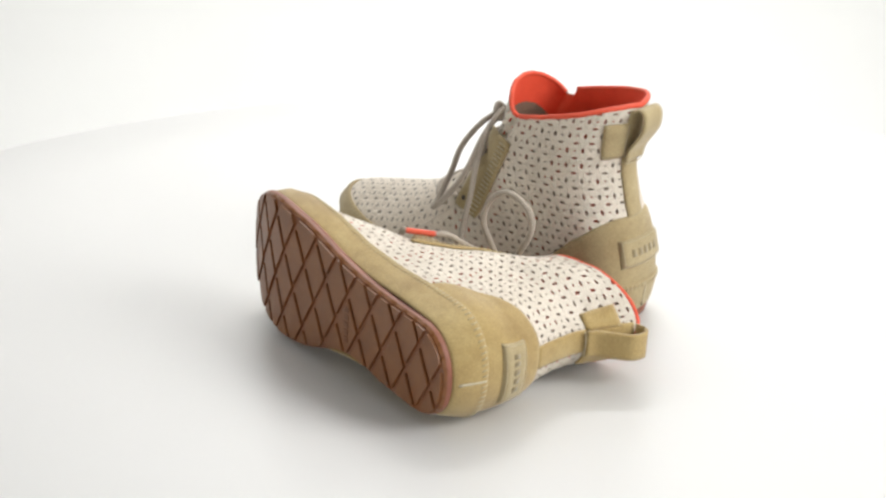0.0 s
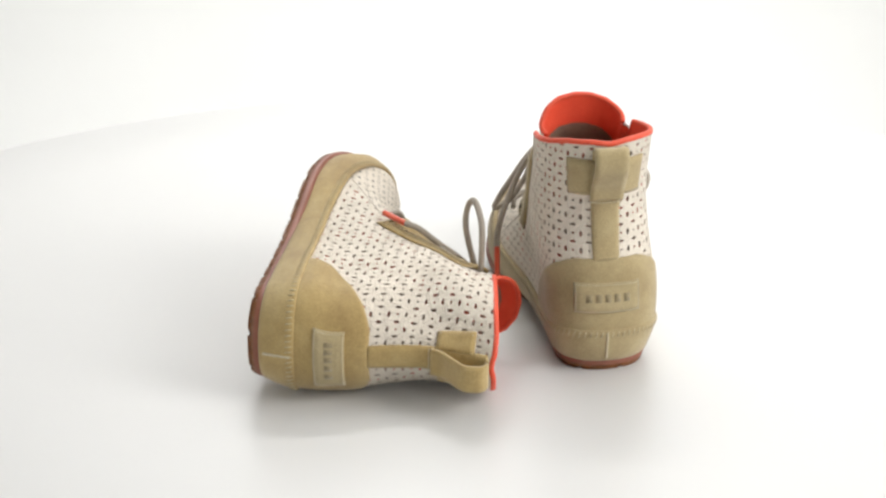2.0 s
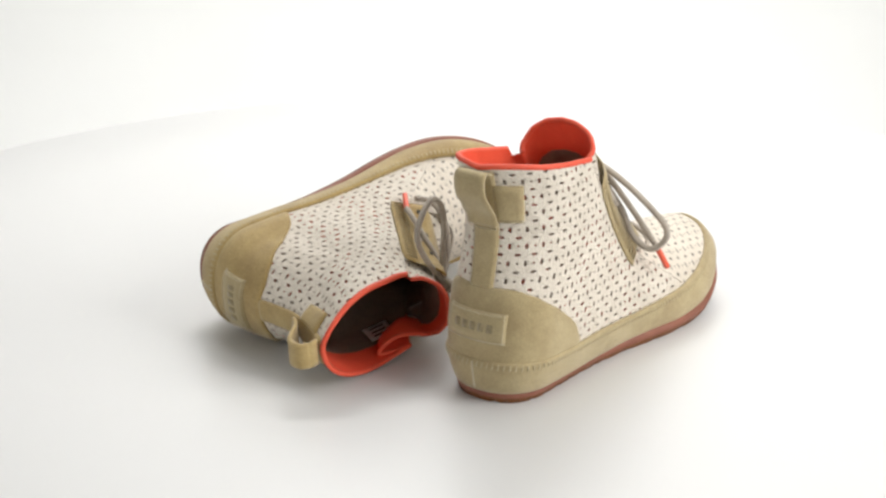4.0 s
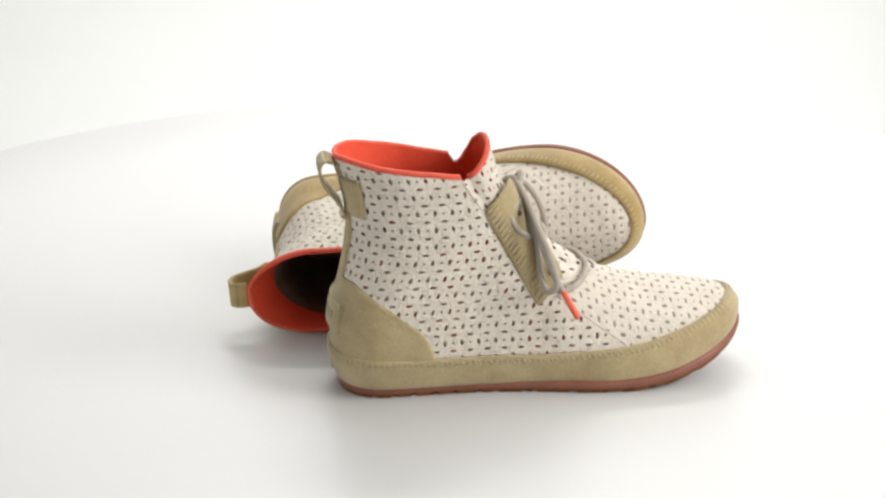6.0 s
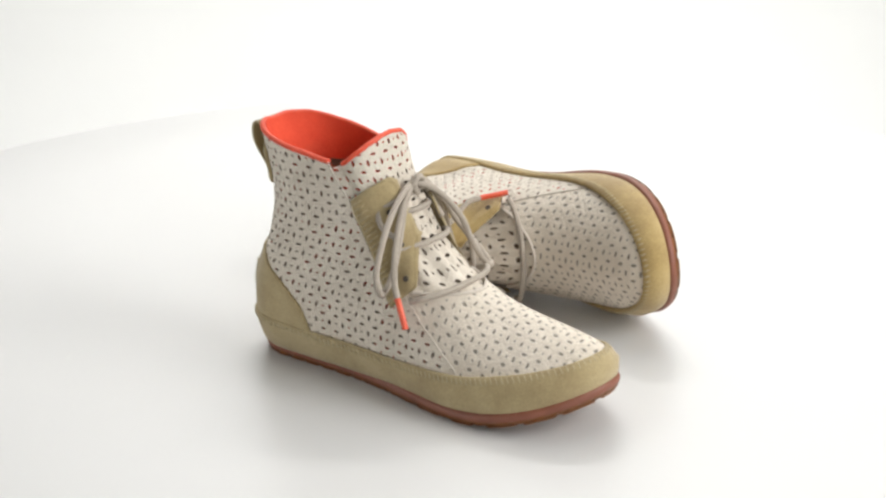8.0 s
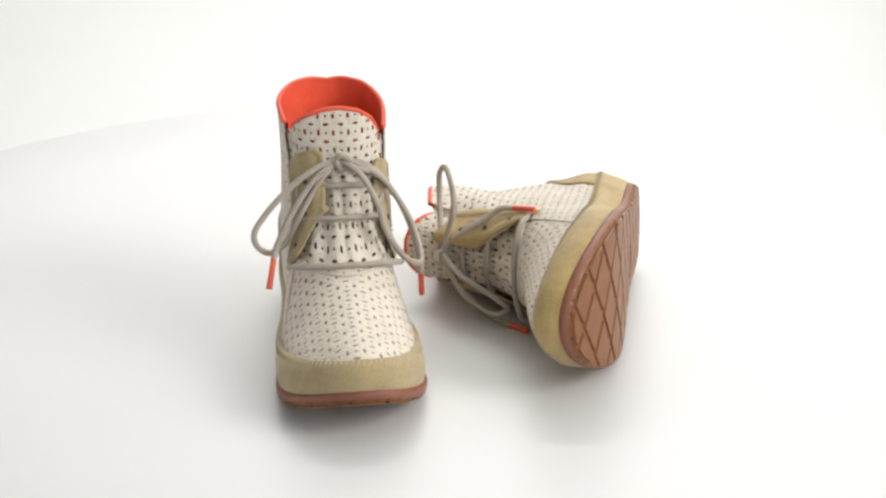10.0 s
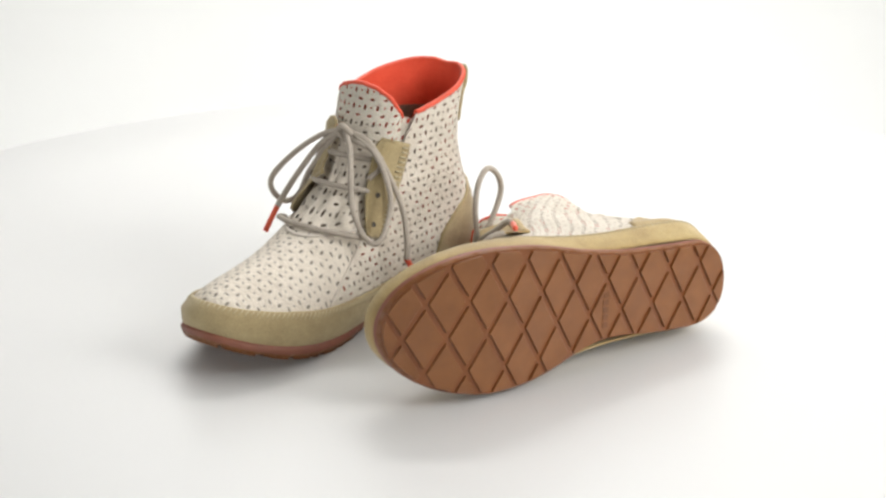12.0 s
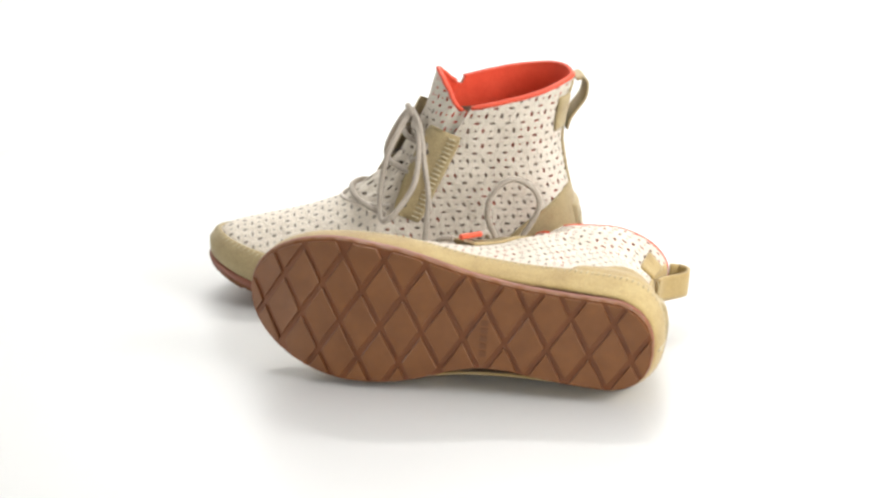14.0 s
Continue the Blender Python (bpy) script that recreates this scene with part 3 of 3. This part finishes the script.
def outline(tables, inset=0.0, n=208):
    """Plan outline of the sole, heel to toe on the outer side and back on the inner one."""
    pts = []
    xs = [SOLE_BACK + (SOLE_TIP - SOLE_BACK) * (1 - math.cos(math.pi * k / n)) / 2 for k in range(n + 1)]
    def wid(x, table):
        h = 1 - min(1.0, max(0.0, (x - SOLE_BACK) / 0.030))
        return eased(x, table) * (1 - h ** 2.3) ** (1 / 2.3) * toe_round(x, SOLE_TIP)
    for x in xs:
        pts.append((x, -wid(x, tables[0])))
    for x in xs[-2:0:-1]:
        pts.append((x, wid(x, tables[1])))
    if inset:
        out = []
        m = len(pts)
        for i in range(m):
            a, b = Vector(pts[i - 1]), Vector(pts[(i + 1) % m])
            t = (b - a).normalized()
            out.append((pts[i][0] - t.y * inset, pts[i][1] + t.x * inset))
        pts = out
    return pts


def clip(poly, window):
    """The part of a polygon inside a convex window given counter-clockwise."""
    for k in range(len(window)):
        a, b = window[k], window[(k + 1) % len(window)]
        def inside(p):
            return (b[0] - a[0]) * (p[1] - a[1]) - (b[1] - a[1]) * (p[0] - a[0]) >= 0
        out = []
        for i in range(len(poly)):
            p, q = poly[i - 1], poly[i]
            if inside(p) != inside(q):
                dx, dy = q[0] - p[0], q[1] - p[1]
                den = (b[0] - a[0]) * dy - (b[1] - a[1]) * dx
                t = ((b[1] - a[1]) * (p[0] - a[0]) - (b[0] - a[0]) * (p[1] - a[1])) / den
                out.append((p[0] + dx * t, p[1] + dy * t))
            if inside(q):
                out.append(q)
        poly = out
        if len(poly) < 3:
            return []
    return poly


def area(p):
    return 0.5 * sum(p[i - 1][0] * p[i][1] - p[i][0] * p[i - 1][1] for i in range(len(p)))


def outsole(parent):
    base = [(0.0016, 0.0006), (0.0004, 0.0030), (0.0, 0.0046), (0.0001, 0.0062), (0.0014, 0.0082)]
    bm = bmesh.new()
    rows = []
    for inset, z in base:
        r = outline((OUTER_SOLE, INNER_SOLE), inset)
        cut = outline((OUTER_SOLE, INNER_SOLE), inset + 0.0006)
        low = z < 0.002
        rows.append([((c if low and k % 8 < 2 else a)[0], (c if low and k % 8 < 2 else a)[1], z + spring(a[0]) + (0.0006 if low and k % 8 < 2 else 0.0))
                     for k, (a, c) in enumerate(zip(r, cut))])
    vs = grid_into(bm, rows[1:], closed=True)
    bm.faces.new(vs[-1])
    ob = part("outsole", bm, RUBBER_RIM, parent, "brick-red rubber sole edge")
    bm = bmesh.new()
    grid_into(bm, rows[:2], closed=True)
    part("gum_edge", bm, GUM, ob, "gum-coloured lower edge")
    # gum bottom with a shallow net of grooves between the lugs
    low = outline((OUTER_SOLE, INNER_SOLE), 0.0012)
    m = len(low) // 2
    bm = bmesh.new()
    rows = []
    for k in range(0, m + 1):
        a, b = low[k], low[(len(low) - k) % len(low)]
        rows.append([(a[0] + (b[0] - a[0]) * s / 4, a[1] + (b[1] - a[1]) * s / 4, 0.0007 + spring(a[0] + (b[0] - a[0]) * s / 4)) for s in range(5)])
    grid_into(bm, rows)
    part("groove_bed", bm, GUM_GROOVE, ob, "orange gum rubber between the lugs", kind="")
    win = outline((OUTER_SOLE, INNER_SOLE), 0.0022)
    if area(win) < 0:
        win = win[::-1]
    px, py, x0, y0 = 0.0258, 0.0440, 0.0375, 0.0045
    hx, hy = px / 2 - 0.0018, py / 2 - 0.0031
    for i in range(-2, 11):
        for j in range(-2, 3):
            for cx, cy in ((x0 + px * (i + 0.5), y0 + py * j), (x0 + px * i, y0 + py * (j + 0.5))):
                dia = [(cx + hx, cy), (cx, cy + hy), (cx - hx, cy), (cx, cy - hy)]
                poly = clip(win, dia)
                if len(poly) < 3 or abs(area(poly)) < 1.5e-5:
                    continue
                mx, my = sum(p[0] for p in poly) / len(poly), sum(p[1] for p in poly) / len(poly)
                bm = bmesh.new()
                zb, zt = 0.0012, -0.0008
                a = [bm.verts.new((x, y, zb + spring(x))) for x, y in poly]
                b = [bm.verts.new((mx + (x - mx) * 0.985, my + (y - my) * 0.985, zt + 0.0003 + spring(x))) for x, y in poly]
                c = [bm.verts.new((mx + (x - mx) * 0.955, my + (y - my) * 0.955, zt + spring(x))) for x, y in poly]
                k = len(poly)
                for r0, r1 in ((a, b), (b, c)):
                    for e in range(k):
                        bm.faces.new((r0[e], r0[(e + 1) % k], r1[(e + 1) % k], r1[e]))
                bm.faces.new(c)
                part("tread_lug", bm, GUM, ob, smooth=False)
    for k in range(5):
        y = 0.003 + (k - 2) * 0.0050
        bm = bmesh.new()
        bmesh.ops.create_cube(bm, size=1, matrix=Matrix.Translation((0.1020, y, -0.0008)) @ Matrix.Diagonal((0.0042, 0.0036, 0.0008, 1)))
        part("emblem_bar", bm, GUM_MARK, ob, smooth=False)
    return ob


def lace_run(parent, ctrl, radius=0.0019, n=None, mat=None, name="lace"):
    bm = bmesh.new()
    tube_into(bm, glide(ctrl, n or 10 * len(ctrl)), radius, 8)
    return part(name, bm, mat or LACE, parent)


def aglet(parent, a, b):
    bm = bmesh.new()
    a, b = Vector(a), Vector(b)
    tube_into(bm, [a, a + (b - a) * 0.05, a + (b - a) * 0.5, a + (b - a) * 0.97, b], 0.0019, 8)
    return part("aglet", bm, AGLET, parent, "coral lace tip")


def knot(parent, c):
    bm = bmesh.new()
    c = Vector(c)
    tube_into(bm, glide([c + Vector(d) for d in ((0.001, -0.006, -0.002), (0.0035, 0, 0.004), (0.0015, 0.006, -0.002), (0.001, 0.0, -0.006), (0.003, -0.004, 0))], 30), 0.0021, 8)
    return part("lace_knot", bm, LACE, parent)


def lacing(parent):
    """The three rows that cross between the flaps."""
    for z, x, w in ((0.110, 0.1155, 0.0185), (0.0925, 0.1275, 0.0235), (0.0700, 0.1530, 0.0315)):
        lace_run(parent, [(x - 0.018, -w - 0.004, z - 0.006), (x - 0.008, -w, z - 0.002), (x + 0.0005, -w * 0.5, z + 0.0005), (x + 0.002, 0, z + 0.001),
                          (x + 0.0005, w * 0.5, z + 0.0005), (x - 0.008, w, z - 0.002), (x - 0.018, w + 0.004, z - 0.006)])
    for side in (-1, 1):
        lace_run(parent, [(0.112, side * 0.005, 0.122), (0.112, side * 0.016, 0.1185), (0.104, side * 0.024, 0.113), (0.108, side * 0.027, 0.104),
                          (0.116, side * 0.024, 0.0975)], n=24)


def boot(name, suede_mat, fold, lift, cut, depth, band):
    root = new(name)
    outsole(root)
    rand(root, suede_mat)
    quarter(root, 1)
    quarter(root, -1)
    vamp_and_tongue(root, fold, cut, band)
    if depth:
        gusset(root, fold, cut, depth)
    lining(root)
    insole(root)
    heel_counter(root, suede_mat)
    heel_label(root, LABEL_SUEDE)
    backstay(root, suede_mat)
    lace_flap(root, suede_mat, 1, lift[0])
    lace_flap(root, suede_mat, -1, lift[1])
    stitches(root)
    lacing(root)
    return root


def mirrored(root):
    """Turns the right boot's meshes into the left boot's."""
    for ob in root.children_recursive:
        ob.data.transform(Matrix.Diagonal((1, -1, 1, 1)))
        ob.data.flip_normals()


def slump(root):
    """The soft shaft of the fallen boot sags flatter under its own weight."""
    for ob in root.children_recursive:
        for v in ob.data.vertices:
            if ob.name.startswith("pull_loop"):
                v.co.x -= 0.5 * max(0.0, interp(v.co.z, HEEL) - v.co.x)
            k = smooth_step(0.065, 0.145, v.co.z)
            up = max(0.0, v.co.y)
            v.co.y *= 1 - (0.14 if v.co.y < 0 else 0.05) * k
            # the collar's front and back corners hang lower than its middle
            v.co.y -= smooth_step(0.0, 0.03, up) * k * (0.0045 * smooth_step(0.062, 0.098, v.co.x) + 0.0005 * (1 - smooth_step(0.008, 0.045, v.co.x)))
            # the heel is pressed flatter than the band below it
            v.co.y -= 0.005 * smooth_step(0.0, 0.025, up) * smooth_step(0.031, 0.055, v.co.z) * (1 - smooth_step(0.045, 0.085, v.co.x))
            # soft waves in the leather that lies uppermost
            w = math.sin(v.co.x * 62 + v.co.z * 85 + 0.8) + 0.6 * math.sin(v.co.x * -75 + v.co.z * 40)
            v.co.y += 0.0026 * w * smooth_step(0.008, 0.028, up) * smooth_step(0.080, 0.115, v.co.z)


# ---- the studio: backdrop, and an unseen room added to bounce light ----
def studio():
    bm = bmesh.new()
    bmesh.ops.create_cube(bm, size=1, matrix=Matrix.Translation((0, 0, -1.0)) @ Matrix.Diagonal((6.2, 6.1, 0.1, 1)))
    tagged(part("floor", bm, WALL, None, smooth=False), "unseen grey floor added to close the room", "floor", kind="structure")
    # curved paper sweep behind the table
    bm = bmesh.new()
    prof = [(y, -0.945) for y in np.linspace(0.9, 1.7, 6)] + [(1.7 + 0.7 * math.sin(a), -0.245 - 0.7 * math.cos(a)) for a in np.linspace(0.1, math.pi / 2, 14)] + [(2.4, 2.3)]
    rows = [[(x, y, z) for x in np.linspace(-2.2, 2.2, 12)] for y, z in prof]
    slab_into(bm, rows, [[(x, y + 0.004, z - 0.003) for x, y, z in r] for r in rows])
    tagged(part("backdrop", bm, PAPER, None), "white seamless paper backdrop behind the table", "backdrop", kind="structure")
    # walls and ceiling are out of view, added to shape fill and contrast
    for nm, m, sz in (("wall_north", pose(0, 3.0, 0.85), (6.2, 0.1, 3.6)), ("wall_south", pose(0, -3.0, 0.85), (6.2, 0.1, 3.6)),
                      ("wall_east", pose(3.05, 0, 0.85), (0.1, 5.9, 3.6)), ("wall_west", pose(-3.05, 0, 0.85), (0.1, 5.9, 3.6)),
                      ("ceiling", pose(0, 0, 2.70), (6.3, 6.3, 0.1))):
        bm = bmesh.new()
        bmesh.ops.create_cube(bm, size=1, matrix=m @ Matrix.Diagonal((*sz, 1)))
        tagged(part(nm, bm, CEIL if nm == "ceiling" else WALL, None, smooth=False), "unseen white ceiling added for bounce light" if nm == "ceiling" else "unseen grey wall added for bounce light", "ceiling" if nm == "ceiling" else "wall", kind="structure")


TABLE_C, TABLE_R = (0.000, 0.000), 0.567


def turntable():
    root = new("turntable")
    bm = bmesh.new()
    prof = [(0.0, 0.0), (0.2, 0.0), (0.4, 0.0), (TABLE_R - 0.004, 0.0), (TABLE_R - 0.001, -0.0012), (TABLE_R, -0.004), (TABLE_R, -0.016), (TABLE_R - 0.004, -0.020), (0.0, -0.020)]
    rows = [[(max(r, 1e-5) * math.cos(a), max(r, 1e-5) * math.sin(a), z) for a in np.linspace(0, 2 * math.pi, 181)[:-1]] for r, z in prof]
    grid_into(bm, rows, closed=True)
    part("disc", bm, ACRYLIC, root, "white acrylic disc")
    bm = bmesh.new()
    rows = [[(r * math.cos(a), r * math.sin(a), z) for a in np.linspace(0, 2 * math.pi, 65)[:-1]] for r, z in ((0.22, -0.02), (0.22, -0.93), (0.26, -0.95))]
    grid_into(bm, rows, closed=True)
    part("pedestal", bm, CEIL, root, "white drum stand")
    return tagged(root, "large round white glossy turntable carrying two boots", "turntable")


studio()
table = turntable()

# ---- the standing right boot ----
boot_up = boot("ankle_boot", SUEDE_R, (0.006, 0.003), (0.0045, 0.0035), 0.0, 0.0, 0.022)
tagged(boot_up, "upright off-white perforated ankle boot with olive suede and coral lining", "boot", "pair of boots")
knot(boot_up, (0.1118, 0.001, 0.1262))
lace_run(boot_up, [(0.112, 0, 0.127), (0.1145, -0.017, 0.121), (0.119, -0.037, 0.107), (0.1250, -0.0545, 0.088), (0.1265, -0.0550, 0.077), (0.1230, -0.0465, 0.0700),
                   (0.121, -0.035, 0.077), (0.1200, -0.026, 0.094), (0.115, -0.013, 0.114), (0.112, -0.002, 0.126)], 0.0020, 90)
lace_run(boot_up, [(0.112, 0, 0.127), (0.1165, -0.017, 0.115), (0.122, -0.032, 0.095), (0.128, -0.0415, 0.078), (0.1326, -0.0448, 0.0691)], 0.0020, 40)
aglet(boot_up, (0.1326, -0.0448, 0.0691), (0.1413, -0.0488, 0.0525))
lace_run(boot_up, [(0.112, 0, 0.127), (0.1215, 0.013, 0.118), (0.1315, 0.022, 0.102), (0.1362, 0.0265, 0.086), (0.139, 0.037, 0.069), (0.1370, 0.0475, 0.0635),
                   (0.127, 0.0480, 0.072), (0.1150, 0.042, 0.089), (0.1105, 0.026, 0.113), (0.1115, 0.004, 0.1265)], 0.0020, 90)
lace_run(boot_up, [(0.112, 0, 0.127), (0.109, 0.019, 0.120), (0.108, 0.035, 0.100), (0.1065, 0.0450, 0.078), (0.1090, 0.0505, 0.057), (0.1105, 0.0509, 0.0454)], 0.0020, 50)
aglet(boot_up, (0.1105, 0.0509, 0.0454), (0.0985, 0.0525, 0.0265))

# ---- the left boot, lying on its inner side ----
boot_down = boot("ankle_boot", SUEDE_L, (0.004, 0.003), (0.0075, 0.003), 0.34, 0.026, 0.013)
size_tag(boot_down)
tagged(boot_down, "fallen off-white perforated ankle boot with tan suede, lying on its side", "boot", "pair of boots")
knot(boot_down, (0.1105, 0.0, 0.1265))
mirrored(boot_down)
slump(boot_down)
lace_run(boot_down, [(0.111, 0.003, 0.1265), (0.115, 0.018, 0.121), (0.1213, 0.037, 0.1155), (0.118, 0.053, 0.1175), (0.1072, 0.0610, 0.1230), (0.0940, 0.054, 0.129),
                     (0.0893, 0.041, 0.1305), (0.098, 0.021, 0.129), (0.110, 0.005, 0.127)], 0.0020, 90)
lace_run(boot_down, [(0.111, 0.003, 0.1265), (0.114, 0.015, 0.115), (0.116, 0.026, 0.098), (0.1170, 0.0350, 0.085), (0.1195, 0.0365, 0.0760)], 0.0020, 40)
aglet(boot_down, (0.1195, 0.0365, 0.0760), (0.1296, 0.0385, 0.0600))
lace_run(boot_down, [(0.111, 0.003, 0.1265), (0.127, -0.008, 0.112), (0.137, -0.020, 0.088), (0.139, -0.028, 0.078), (0.133, -0.033, 0.091), (0.123, -0.022, 0.111), (0.1125, -0.001, 0.1255)], 0.0020, 70)
lace_run(boot_down, [(0.111, 0.003, 0.1265), (0.121, -0.018, 0.114), (0.128, -0.033, 0.095), (0.1315, -0.0385, 0.084), (0.1350, -0.0400, 0.077)], 0.0020, 40)
aglet(boot_down, (0.1350, -0.0400, 0.077), (0.1455, -0.0408, 0.064))

UP_POSE = pose(0.1193, 0.0083, 0.0006, 0, 0, 142.4)
DOWN_POSE = pose(-0.0101, -0.1745, 0.0338, 91.73, -4.36, 125.64)

# turn of the table in degrees, every half second
TURN = [
    (0.0, 0.19), (0.5, 11.07), (1.0, 22.98), (1.5, 33.51), (2.0, 44.17), (2.5, 56.43),
    (3.0, 67.3), (3.5, 77.88), (4.0, 88.91), (4.5, 99.94), (5.0, 110.97), (5.5, 121.36),
    (6.0, 133.51), (6.5, 144.23), (7.0, 154.94), (7.5, 165.66), (8.0, 178.07), (8.5, 188.92),
    (9.0, 201.3), (9.5, 213.03), (10.0, 224.77), (10.5, 236.5), (11.0, 248.7), (11.5, 259.72),
    (12.0, 270.64), (12.5, 281.46), (13.0, 293.68), (13.5, 304.71), (14.0, 315.73),
]


def motions():
    rows = [(t, pose(0, 0, 0, 0, 0, -a)) for t, a in TURN]
    walk(table, [(t, pose(*TABLE_C, 0) @ m) for t, m in rows])
    walk(boot_up, [(t, m @ UP_POSE) for t, m in rows])
    walk(boot_down, [(t, m @ DOWN_POSE) for t, m in rows])


motions()
